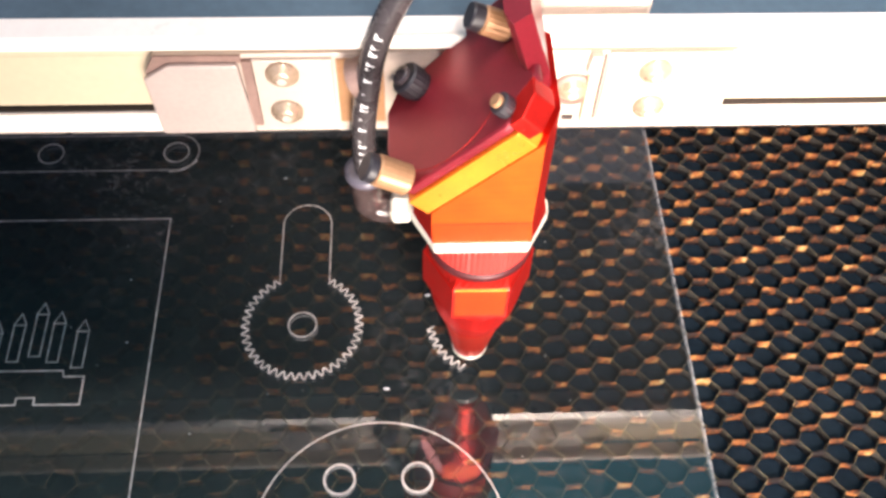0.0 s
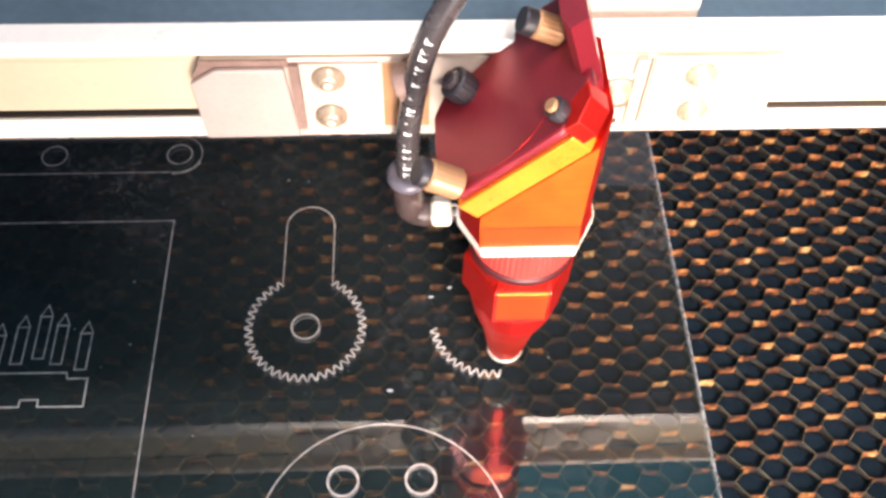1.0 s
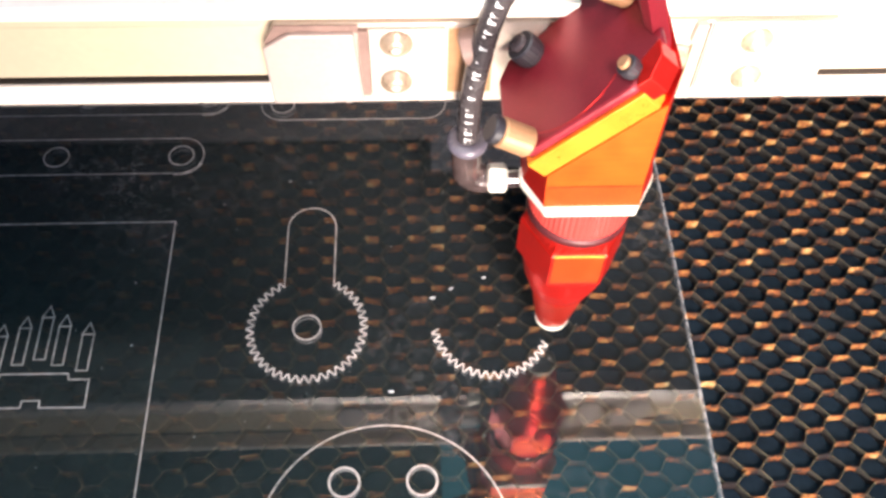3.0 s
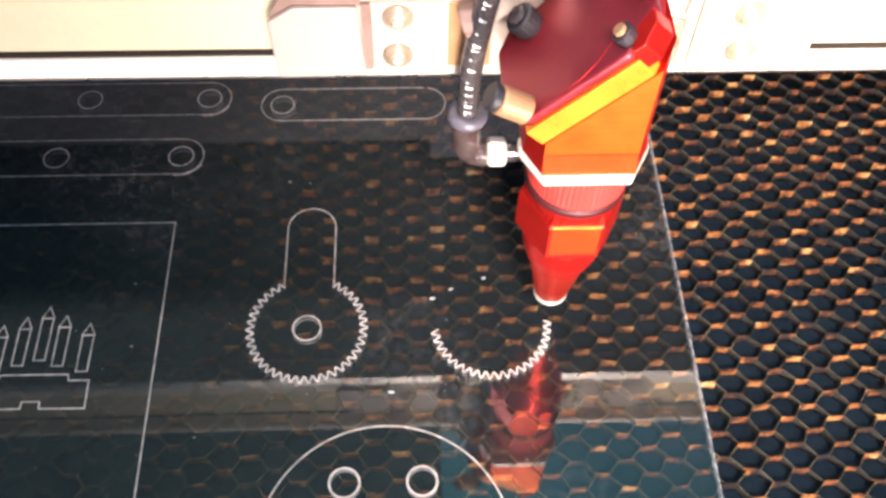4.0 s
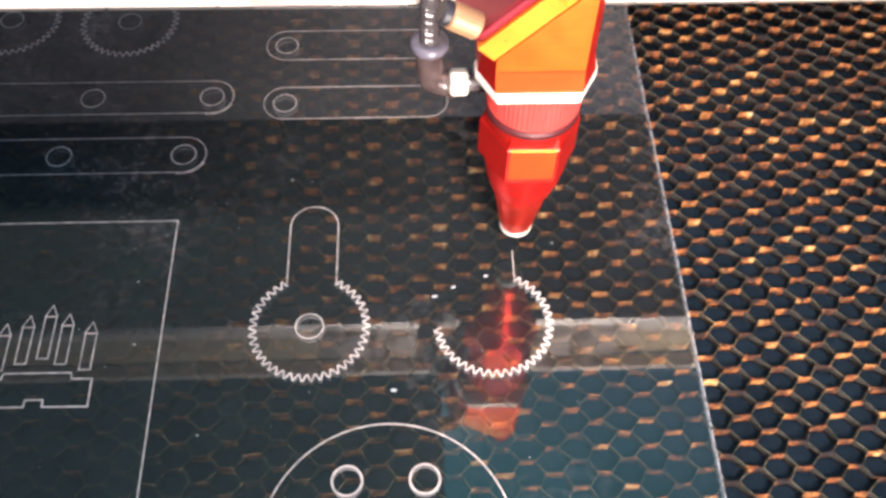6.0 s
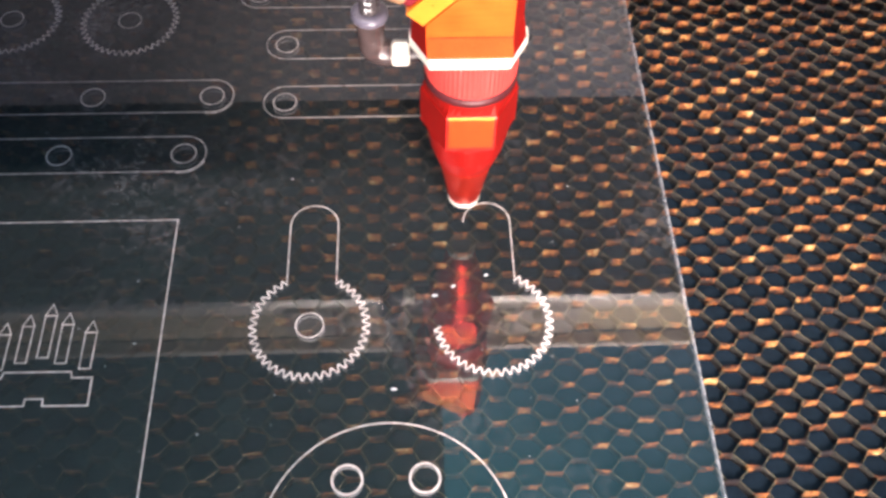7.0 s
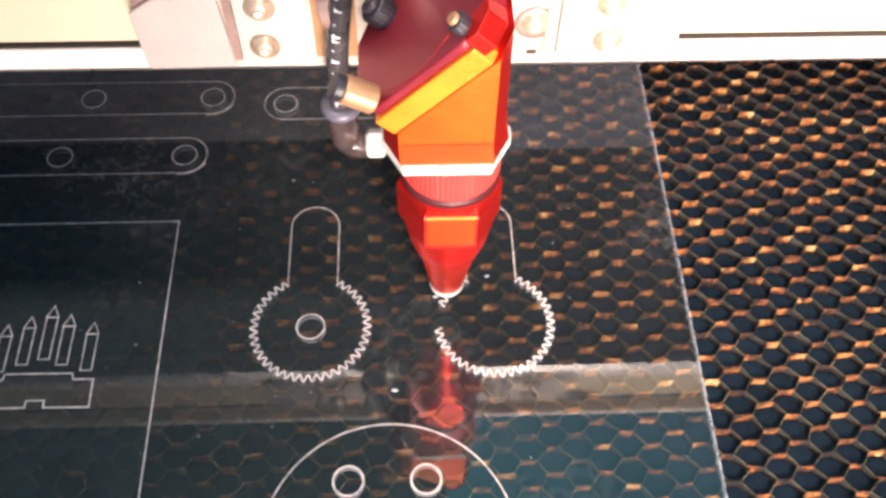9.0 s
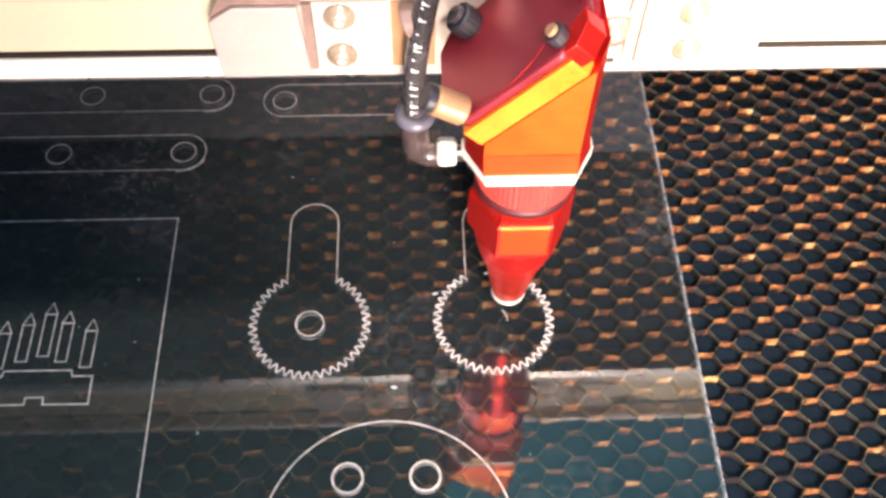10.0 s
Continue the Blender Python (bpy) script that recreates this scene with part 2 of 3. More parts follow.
KERF = frosted_mat("frosted_cut_edge", (0.72, 0.63, 0.58), 0.84)
EDGE = frosted_mat("sawn_sheet_edge", (0.8, 0.8, 0.82), 0.3)
KWALL = frosted_mat("faint_cut_wall", (0.85, 0.82, 0.80), 0.07)
KLOW = frosted_mat("frosted_lower_rim", (0.88, 0.84, 0.82), 0.42)
SPARK = mat("white_hot_spark", (1, 1, 1), 0.5, emit=((0.82, 0.80, 1.0), 20.0), bump=0)
RAY = mat("spark_streak", (1, 1, 1), 0.5, emit=((0.80, 0.78, 1.0), 1.6), bump=0)


# ---- mesh helpers ----
def part(name, bm, material, parent=None, label="", smooth=False, at=None):
    me = bpy.data.meshes.new(name)
    bmesh.ops.recalc_face_normals(bm, faces=bm.faces)
    bm.to_mesh(me)
    bm.free()
    for m in (material if isinstance(material, (list, tuple)) else [material]):
        me.materials.append(m)
    if smooth:
        for p in me.polygons:
            p.use_smooth = True
    ob = new(name, me)
    if at is not None:
        ob.matrix_basis = at
    if parent:
        ob.parent = parent
    if label:
        ob["label"] = label
    return ob


def thing(name, label, category, group="", kind="", at=None):
    ob = new(name)
    ob.empty_display_size = 0.01
    if at is not None:
        ob.matrix_basis = at
    return tagged(ob, label, category, group, kind)


def mm(*v):
    return [c / 1000 for c in v]


def box(x0, x1, y0, y1, z0, z1, bevel=0.0, seg=2):
    """Bevelled box from millimetres."""
    bm = bmesh.new()
    bmesh.ops.create_cube(bm, size=1, matrix=Matrix.LocRotScale(mm((x0 + x1) / 2, (y0 + y1) / 2, (z0 + z1) / 2), None, mm(x1 - x0, y1 - y0, z1 - z0)))
    if bevel:
        bmesh.ops.bevel(bm, geom=bm.edges[:], offset=bevel / 1000, segments=seg, profile=0.5, affect="EDGES")
    return bm


def prism(outline, lo, hi, bevel=0.0, m=None):
    """Outline in millimetres in xy, raised from lo to hi, then moved by m."""
    bm = bmesh.new()
    a = [bm.verts.new(mm(x, y, lo)) for x, y in outline]
    b = [bm.verts.new(mm(x, y, hi)) for x, y in outline]
    n = len(outline)
    bm.faces.new(a[::-1])
    bm.faces.new(b)
    for i in range(n):
        bm.faces.new((a[i], a[(i + 1) % n], b[(i + 1) % n], b[i]))
    if bevel:
        bmesh.ops.bevel(bm, geom=bm.edges[:], offset=bevel / 1000, segments=2, profile=0.5, affect="EDGES")
    if m is not None:
        bmesh.ops.transform(bm, matrix=m, verts=bm.verts)
    return bm


def lathe(profile, n=48, m=None, ripple=0.0, closed=True):
    """Profile of (radius, height) in millimetres turned round z; ripple pushes every second column in."""
    bm = bmesh.new()
    rings = []
    for r, z in profile:
        rings.append([bm.verts.new(mm((r - ripple * (i % 2)) * math.cos(2 * math.pi * i / n), (r - ripple * (i % 2)) * math.sin(2 * math.pi * i / n), z)) for i in range(n)])
    for a, b in zip(rings, rings[1:]):
        for i in range(n):
            bm.faces.new((a[i], a[(i + 1) % n], b[(i + 1) % n], b[i]))
    if closed:
        bm.faces.new(rings[0][::-1])
        bm.faces.new(rings[-1])
    if m is not None:
        bmesh.ops.transform(bm, matrix=m, verts=bm.verts)
    return bm


def loft(sections):
    """Closed skin through outlines [(z, [(x, y), ...]), ...] in millimetres, all of one count."""
    bm = bmesh.new()
    rings = [[bm.verts.new(mm(x, y, z)) for x, y in pts] for z, pts in sections]
    n = len(rings[0])
    for a, b in zip(rings, rings[1:]):
        for i in range(n):
            bm.faces.new((a[i], a[(i + 1) % n], b[(i + 1) % n], b[i]))
    bm.faces.new(rings[0][::-1])
    bm.faces.new(rings[-1])
    return bm


def tube(points, radius, n=20):
    """Round hose through points in millimetres."""
    bm = bmesh.new()
    pts = [Vector(mm(*p)) for p in points]
    rings = []
    for i, p in enumerate(pts):
        d = (pts[min(i + 1, len(pts) - 1)] - pts[max(i - 1, 0)]).normalized()
        q = d.to_track_quat("Z", "Y")
        rings.append([bm.verts.new(p + q @ Vector((radius / 1000 * math.cos(2 * math.pi * k / n), radius / 1000 * math.sin(2 * math.pi * k / n), 0))) for k in range(n)])
    for a, b in zip(rings, rings[1:]):
        for i in range(n):
            bm.faces.new((a[i], a[(i + 1) % n], b[(i + 1) % n], b[i]))
    bm.faces.new(rings[0][::-1])
    bm.faces.new(rings[-1])
    return bm


def spline(ctrl, steps=8):
    """Smooth curve through control points."""
    out = []
    for i in range(len(ctrl) - 1):
        p = [Vector(ctrl[max(0, min(len(ctrl) - 1, i + k))]) for k in (-1, 0, 1, 2)]
        for s in range(steps):
            t = s / steps
            out.append(0.5 * (2 * p[1] + (p[2] - p[0]) * t + (2 * p[0] - 5 * p[1] + 4 * p[2] - p[3]) * t * t + (3 * p[1] - p[0] - 3 * p[2] + p[3]) * t ** 3))
    out.append(Vector(ctrl[-1]))
    return out


# ---- machine bed and enclosure ----
tray = thing("bed_tray", "sooty black steel tray under the honeycomb", "tray", kind="structure")
part("tray_floor", box(-420, 420, -100, 620, -11.6, -7.6), DARKSTEEL, tray)
wall_back = tagged(part("wall_back", box(-420, 420, 620, 626, -26, 620), MAUVE), "mauve-grey painted steel back wall of the machine", "wall", kind="structure")
wall_left = tagged(part("wall_left", box(-426, -420, -100, 626, -26, 260), BLUE), "blue-grey painted steel side wall of the machine", "wall", kind="structure")
wall_right = tagged(part("wall_right", box(420, 426, -100, 626, -26, 260), BLUE), "blue-grey painted steel side wall of the machine", "wall", kind="structure")

# unseen low wall, sized to keep the front fill off the bed
front_blocker = tagged(part("front_blocker", box(-420, 420, -106, -100, -26, 34), BLUE), "low unseen blue-grey wall added to keep front light off the bed", "wall", kind="structure")
# unseen panel, blocks most overhead light from the sheet's left reflections
tagged(part("overhead_blocker", box(-430, 20, 120, 619, 455, 461, 1.0), TINTED), "unseen dark tinted panel added overhead to dim the left reflections", "lid", kind="structure")

PITCH = 8.78                     # flat to flat, millimetres
COL = 8.0                        # column to column
TOP = -3.2
DEEP = -7.6


def foil_strip(row, seed):
    """One corrugated foil: flat, slope, flat, slope; two mirrored ones make a row of cells."""
    rnd = random.Random(seed)
    up = row % 2
    base = 60 + row * PITCH / 2
    pts = []
    k = 0
    x = -208.0 + HX
    while x < 240:
        hi = (k + up) % 2
        y = base + (PITCH / 4 if hi else -PITCH / 4) * (0.97 + 0.06 * rnd.random())
        e = lambda a: (rnd.random() - 0.5) * a
        pts.append((x - 2.35 + e(1.5), y + e(1.0)))
        pts.append((x + 2.35 + e(1.5), y + e(1.0)))
        x += COL
        k += 1
    bm = bmesh.new()
    prev = None
    w = 0.09
    for i, (px, py) in enumerate(pts):
        top = TOP - 0.35 * rnd.random()
        lean = (rnd.random() - 0.5) * 0.5
        ring = [bm.verts.new(mm(px - 0.02 * (py - 150), py + HY + s * w + (lean if z < -6 else 0), z)) for s, z in ((-1, DEEP), (-1, top), (1, top), (1, DEEP))]
        if prev:
            for a in range(4):
                f = bm.faces.new((prev[a], prev[(a + 1) % 4], ring[(a + 1) % 4], ring[a]))
                f.material_index = 2 if a == 1 and i % 2 == 0 else 1 - i % 2      # glued flats take the lit scorched tone, slopes a shaded one, rims painted bright
        else:
            bm.faces.new(ring)
        prev = ring
    bm.faces.new(prev[::-1])
    return bm


HX, HY = 1.9, 2.8
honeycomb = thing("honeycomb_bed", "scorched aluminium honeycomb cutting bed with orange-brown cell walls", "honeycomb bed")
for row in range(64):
    part("foil_strip", foil_strip(row, 100 + row), [FOIL, SHADEFOIL, RIM], honeycomb)

# ---- acrylic sheet and its cuts ----
sheet = thing("acrylic_sheet", "clear acrylic sheet with white laser-cut outlines lying on the honeycomb", "acrylic sheet")
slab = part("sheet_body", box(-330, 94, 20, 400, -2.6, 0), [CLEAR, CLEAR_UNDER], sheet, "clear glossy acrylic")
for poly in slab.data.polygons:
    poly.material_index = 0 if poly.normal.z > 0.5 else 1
slab.visible_shadow = False
edge = part("sheet_edge", box(94.02, 94.4, 20, 400, -2.4, 0.03), EDGE, sheet, "sawn whitish sheet edge")


def ribbon(points, closed=False, width=0.42, wall=True, deep=2.5):
    """A cut line: a frosted bead on the face, one underneath, and faint walls between. Millimetres."""
    bm = bmesh.new()
    n = len(points)
    P = [Vector((x, y)) for x, y in points]
    rows = []
    for i, p in enumerate(P):
        a = P[(i - 1) % n] if closed or i else P[0]
        b = P[(i + 1) % n] if closed or i < n - 1 else P[-1]
        d1, d2 = (p - a), (b - p)
        d1 = d1.normalized() if d1.length > 1e-6 else d2.normalized()
        d2 = d2.normalized() if d2.length > 1e-6 else d1
        nrm = Vector((-(d1 + d2).y, (d1 + d2).x))
        nrm = nrm.normalized() if nrm.length > 1e-4 else Vector((-d1.y, d1.x))
        k = width / 2 / max(0.55, abs(nrm.dot(Vector((-d1.y, d1.x)))))
        rows.append((p + nrm * k, p - nrm * k))
    levels = [(0.06, -0.12, 0, 1.0)] + ([(-deep + 0.15, -deep - 0.02, 2, 1.0), (-0.12, -deep + 0.15, 1, 0.35)] if wall else [])
    for z1, z0, slot, f in levels:
        rings = []
        for l, r in rows:
            c = (l + r) / 2
            l2, r2 = c + (l - c) * f, c + (r - c) * f
            rings.append([bm.verts.new(mm(*v)) for v in ((*l2, z1), (*r2, z1), (*r2, z0), (*l2, z0))])
        pairs = list(zip(rings, rings[1:])) + ([(rings[-1], rings[0])] if closed else [])
        for a, b in pairs:
            for i in range(4):
                bm.faces.new((a[i], a[(i + 1) % 4], b[(i + 1) % 4], b[i])).material_index = slot
        if not closed:
            for q in (rings[0], rings[-1][::-1]):
                bm.faces.new(q).material_index = slot
    return bm


def cut(points, closed=False, width=0.42, name="cut_line", low=None, **kw):
    ob = part(name, ribbon(points, closed, width, **kw), [KERF, KWALL, low or KWALL], sheet)
    ob.visible_shadow = False
    return ob


def arc(cx, cy, r, a0, a1, n=24):
    return [(cx + r * math.cos(radians(a0 + (a1 - a0) * i / n)), cy + r * math.sin(radians(a0 + (a1 - a0) * i / n))) for i in range(n + 1)]


def circle(cx, cy, r, n=40, **kw):
    return cut(arc(cx, cy, r, 0, 360, n)[:-1], True, low=KLOW, **kw)


RO, RI = 20.5, 18.3
ARM_A = 116.5                    # where the teeth begin, degrees
ARM_STEP = 307 / 36


def tooth(cx, cy, a, st):
    """Zigzag of one tooth over st degrees from the angle a."""
    return [(cx + r * math.cos(radians(a + f * st)), cy + r * math.sin(radians(a + f * st))) for f, r in ((0, RI), (0.08, RI), (0.43, RO), (0.57, RO), (0.92, RI), (1, RI))]


def gear_run(cx, cy, a, st, n):
    pts = []
    for k in range(n):
        pts += tooth(cx, cy, a + k * st, st)[1:-1]
    return pts


def keyhole(cx, cy):
    """Gear with an arm: teeth over the lower part, straight sides, round top."""
    run = gear_run(cx, cy, ARM_A, ARM_STEP, 36)
    arm = [(cx + 8.7, cy + 17.4)] + arc(cx, cy + 41.6, 8.7, 0, 180, 28) + [(cx - 8.7, cy + 17.4)]
    return run, arm


run, arm = keyhole(-36.7, 152.8)
cut(run, width=0.54)
cut(arm, width=0.36, wall=False)
circle(-36.7, 152.9, 4.75, wall=True)
# bars with rounded ends and holes
for xr, y, holes in ((-80.6, 258.9, (-80.6, -128.2, -175.8)), (-88.5, 229.2, (-88.5, -136.0, -183.5))):
    cut([(-260, y - 8.6), (xr, y - 8.6)] + arc(xr, y, 8.6, -90, 90) + [(-260, y + 8.6)], width=0.34, wall=False)
    for hx in holes:
        circle(hx, y, 4.7)
    cut([(xr - 2, y - 9.3)] + arc(xr, y, 9.2, -90, -25, 12), width=0.4, wall=False)
for xl, y in ((-51.2, 254.9), (-52.2, 287.2), (-66.0, 318.0)):
    cut([(5.7, y + 8.4), (xl, y + 8.4)] + arc(xl, y, 8.4, 90, 270) + [(5.7, y - 8.4)] + arc(5.7, y, 8.4, -90, 80), width=0.36, wall=False)
    circle(xl, y, 4.6)
# square panel with the castle
cut([(-260, 198), (-86.8, 198), (-86.4, 60)], width=0.42, wall=False)
for tx, tip, foot in ((-125.0, 163.2, 142.8), (-118.7, 159.6, 140.6), (-110.3, 156.4, 138.4), (-131.9, 159.2, 141.0), (-139.2, 156.2, 138.6)):
    cut([(tx - 1.9, tip - 4.5), (tx - 1.8, foot), (tx + 1.9, foot), (tx + 1.9, tip - 4.5)], True, name="castle_tower_cut", width=0.36, wall=False)
    cut([(tx - 2.1, tip - 4.4), (tx, tip), (tx + 2.1, tip - 4.4)], True, name="castle_spire_cut", width=0.36, wall=False)
cut([(-142, 135.4), (-137, 135.4), (-136.4, 137.6), (-114.4, 137.4), (-113.8, 135.2), (-107.2, 135.2), (-107.0, 125.2), (-121.6, 125.4), (-121.8, 127.9), (-127.5, 127.9), (-127.6, 125.5), (-142, 125.5)], True, name="castle_base_cut", width=0.46, wall=False)
# large disc with two eyes
circle(-10.1, 77.7, 38.9, 96, wall=False)
circle(-22.6, 98.2, 4.7, width=0.6)
circle(1.6, 98.2, 4.7, width=0.6)
# gears farther up the sheet
for gx, gy in ((-120.0, 302.8), (-170.2, 304.6)):
    cut(gear_run(gx, gy, 0, 360 / 42, 42), True, width=0.5)
    circle(gx, gy, 4.7)

# the gear being cut: each stretch comes up as the beam passes
G2 = (26.3, 152.9)
STRETCHES = []


def angle_time(a):
    """Seconds at which the beam passes the angle a (degrees, growing from 180 to 540)."""
    knots = ((180, -2.1), (246, 0.0), (261, 0.5), (278.5, 1.0), (293, 1.5), (309, 2.0), (324.6, 2.5), (369.4, 4.0), (385, 4.5), (402, 5.0), (419, 5.5), (425, 5.66),
             (475, 7.78), (486, 8.0), (503, 8.5), (519, 9.0), (535, 9.5), (545, 9.8))
    for (a0, t0), (a1, t1) in zip(knots, knots[1:]):
        if a <= a1:
            return t0 + (t1 - t0) * (a - a0) / (a1 - a0)
    return 9.85


for k in range(36):
    a = ARM_A + k * ARM_STEP
    a = a if a > 179 else a + 360
    STRETCHES.append((angle_time(a + 0.75 * ARM_STEP), tooth(*G2, a, ARM_STEP), 0.5))
line_up = [(G2[0] + 8.6, G2[1] + 17.4 + 24.2 * i / 4) for i in range(5)]
for i in range(4):
    STRETCHES.append((5.70 + 0.152 * (i + 1), line_up[i:i + 2], 0.34))
top = arc(G2[0], G2[1] + 41.6, 8.6, 0, 180, 32)
for i in range(8):
    STRETCHES.append((6.31 + 0.083 * (i + 1), top[4 * i:4 * i + 5], 0.36))
line_down = [(G2[0] - 8.8, G2[1] + 41.6 - 24.2 * i / 6) for i in range(7)]
for i in range(6):
    STRETCHES.append((7.0 + 0.125 * (i + 1), line_down[i:i + 2], 0.34))
STRETCHES.append((9.95, arc(*G2, 4.7, 50, -10, 6), 0.3))
STRETCH_OBS = [(t, cut(p, width=w, name="fresh_cut_line", wall=w > 0.45)) for t, p, w in STRETCHES]

# dust and crumbs on the sheet
rnd = random.Random(5)
CRUMBS = [(-8.0, 128.2, 1.6), (6.5, 163.5, 1.6), (13.0, 167.1, 1.3), (24.8, 171.4, 1.2), (-95.1, 147.3, 0.7), (-70.5, 114.2, 0.6), (-46.0, 215.8, 0.8), (-97.4, 172.0, 0.6)]
CRUMBS += [(rnd.uniform(-120, 60), rnd.uniform(100, 215), rnd.uniform(0.2, 0.45)) for _ in range(46)]
for x, y, s in CRUMBS:
    bm = bmesh.new()
    bmesh.ops.create_icosphere(bm, subdivisions=1, radius=s / 2000)
    for v in bm.verts:
        v.co.x *= 1.5
        v.co.y *= 0.7
        v.co.z = v.co.z * 0.35
        v.co *= 0.8 + 0.4 * rnd.random()
    tagged(part("crumb", bm, PRINT, at=pose(x / 1000, y / 1000, 0.00018 * s, 0, 0, rnd.uniform(-25, 25))), "tiny pale crumb of acrylic on the sheet", "crumb", "crumbs on the sheet")

# ---- gantry beam: slides fore and aft ----
gantry = thing("gantry_beam", "cream and white metal gantry beam spanning the laser bed", "gantry")
part("beam_front", box(-400, 400, 23.4, 32, 104.4, 121.5, 0.4), CREAM, gantry, "cream anodised front face")
part("groove", box(-400, 400, 22.0, 32, 103.3, 103.9), DARKGAP, gantry, "dark slot along the beam")
part("lower_rail", box(-400, 400, 21, 33, 97.05, 103.6, 0.3), ENAMEL, gantry, "white lower rail")
# added reflector bevel, tilted to mirror the front fill into the sheet
part("glint_bevel", prism([(21.0, 97.0), (22.8, 94.4), (33.0, 94.4), (33.0, 97.0)], -400, 400, 0, Matrix(((0, 0, 1, 0), (1, 0, 0, 0), (0, 1, 0, 0), (0, 0, 0, 1)))), POLISHED, gantry, "polished bevel added under the rail to catch the front light")
part("upper_web", box(-400, 400, 23.5, 24.8, 121.5, 131.0), CREAM, gantry, "cream upright web")
part("top_cap", box(-400, 400, 15.4, 22.6, 130.4, 134.2, 0.7), ENAMEL, gantry, "white top cap")
part("rear_shelf", box(-400, 400, 33.2, 150, 97.5, 103, 0.8), SLATE, gantry, "blue-grey painted shelf")

# ---- laser head: slides along the gantry ----
head = thing("laser_head", "red anodised laser cutting head with silver collar and air hose", "laser head")

# carriage on the beam
part("carriage_plate", prism([(-79.5, 119), (-77, 124.6), (60, 124.6), (61, 104.8), (60, 97.9), (-79, 97.9)], -22.6, -20.4, 0.4, pose(0, 0, 0, 90)), PLATE, head, "pale milled aluminium carriage plate")
part("side_block", prism([(-80.5, 118), (-74, 122.5), (-58, 122.5), (-56.5, 99), (-80, 98.6)], -20.4, -18.6, 0.6, pose(0, 0, 0, 90)), GREYPLATE, head, "pinkish grey bevelled end block")
# shade above the end block, laid on as a brown strip
part("shadow_recess", prism([(-79.3, 117.5), (-80, 119), (-77, 124.4), (-57, 124.4), (-57, 122), (-74, 122)], -20.5, -20.0, 0, pose(0, 0, 0, 90)), RECESS, head, "brown strip for the shade above the end block")
# raised brown strip draws the shade in the gap here
part("joint_shade", box(-57.0, -54.7, 19.2, 20.4, 101.0, 123.2), RECESS, head, "brown strip for the shaded joint beside the end block")
part("screw_plate", box(-54.6, -36.0, 19.4, 20.4, 101.0, 123.4, 0.3), PLATE, head, "pale plate with two screws")
part("slot_cover", box(-35.2, -24, 19.9, 20.4, 101.2, 123.0, 0.15), BRASS, head, "tan recessed cover")
part("right_plate", box(29.2, 58.6, 19.4, 20.4, 101.5, 124.6, 0.3), PLATE, head, "pale plate with two screws")
part("right_seam", box(28.2, 28.7, 19.9, 20.45, 101.5, 124), DARKGAP, head)
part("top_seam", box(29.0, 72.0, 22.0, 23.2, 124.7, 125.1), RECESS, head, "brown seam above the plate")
part("corner_clip", prism([(24.2, 119.0), (26.4, 119.0), (27.6, 124.6), (24.8, 124.6)], -20.4, -18.2, 0.2, pose(0, 0, 0, 90)), GREYPLATE, head, "pinkish grey corner clip")
part("drain_notch", box(20.6, 23.4, 19.9, 20.45, 101.0, 102.4), DARKGAP, head, "dark notch under the screw")
part("screw_washer", lathe([(3.6, 0), (5.2, 0.1), (5.2, 0.7), (3.6, 0.8)], 32, pose(0.022, 0.0204, 0.112, 90)), RECESS, head, "pink-brown washer", smooth=True)
part("side_bar", box(25.0, 27.6, 18.4, 20.4, 101, 124, 0.4), CREAM, head)
part("upper_block", box(12, 38, 25.2, 38, 126, 152, 1.0), PLATE, head, "white block on top of the carriage")
screw = [(0.01, 2.3), (2.0, 2.3), (2.4, 2.0), (3.5, 0.9), (4.0, 0.5), (4.0, 0)]
for sx, sz in ((-47.9, 119.0), (-48.2, 106.0), (41.0, 118.8), (41.7, 106.4), (22.0, 112.0)):
    s = part("cap_screw", lathe([(r, z) for r, z in screw[::-1]], 24, pose(sx / 1000, 0.0194 if abs(sx) > 25 else 0.0204, sz / 1000, 90)), SCREW, head, "domed cap screw", smooth=True)
    part("hex_socket", lathe([(1.3, 2.2), (1.3, 2.7)], 6, pose(sx / 1000, 0.0194 if abs(sx) > 25 else 0.0204, sz / 1000, 90)), PLATE, s)

# nozzle
part("nozzle_lip", lathe([(3.0, 15.6), (4.9, 15.5), (5.4, 16), (5.6, 17.2), (5.5, 17.8), (3, 17.8)], 40), STEEL, head, "bright bare metal lip", smooth=True)
part("nozzle_cone", lathe([(5.4, 17.8), (6.6, 25), (8.8, 37.5), (9.1, 38.2), (9.0, 38.8), (9.6, 40)], 56), CONE, head, "red anodised cone", smooth=True)


def rounded(r_hex, r_round, mix, n=48):
    """Outline between a hexagon with a flat to the front and a circle."""
    out = []
    for i in range(n):
        a = 360 * i / n
        rel = (a % 60) - 30
        rh = r_hex * math.cos(radians(30)) / math.cos(radians(rel))
        r = rh * (1 - mix) + r_round * mix
        out.append((r * math.cos(radians(a)), r * math.sin(radians(a))))
    return out


part("nozzle_hex", loft([(40, rounded(10, 9.8, 1)), (47, rounded(12.5, 11.8, 1)), (55.8, rounded(15, 13.2, 1)), (57.2, rounded(15.0, 13.4, 0.0)), (71.5, rounded(15.0, 13.6, 0.0)), (72.2, rounded(14.6, 13.6, 0.0)), (76, rounded(14.4, 13.4, 0.9)), (79, rounded(14, 13.0, 1))]), RED, head, "red anodised hexagonal nozzle body")
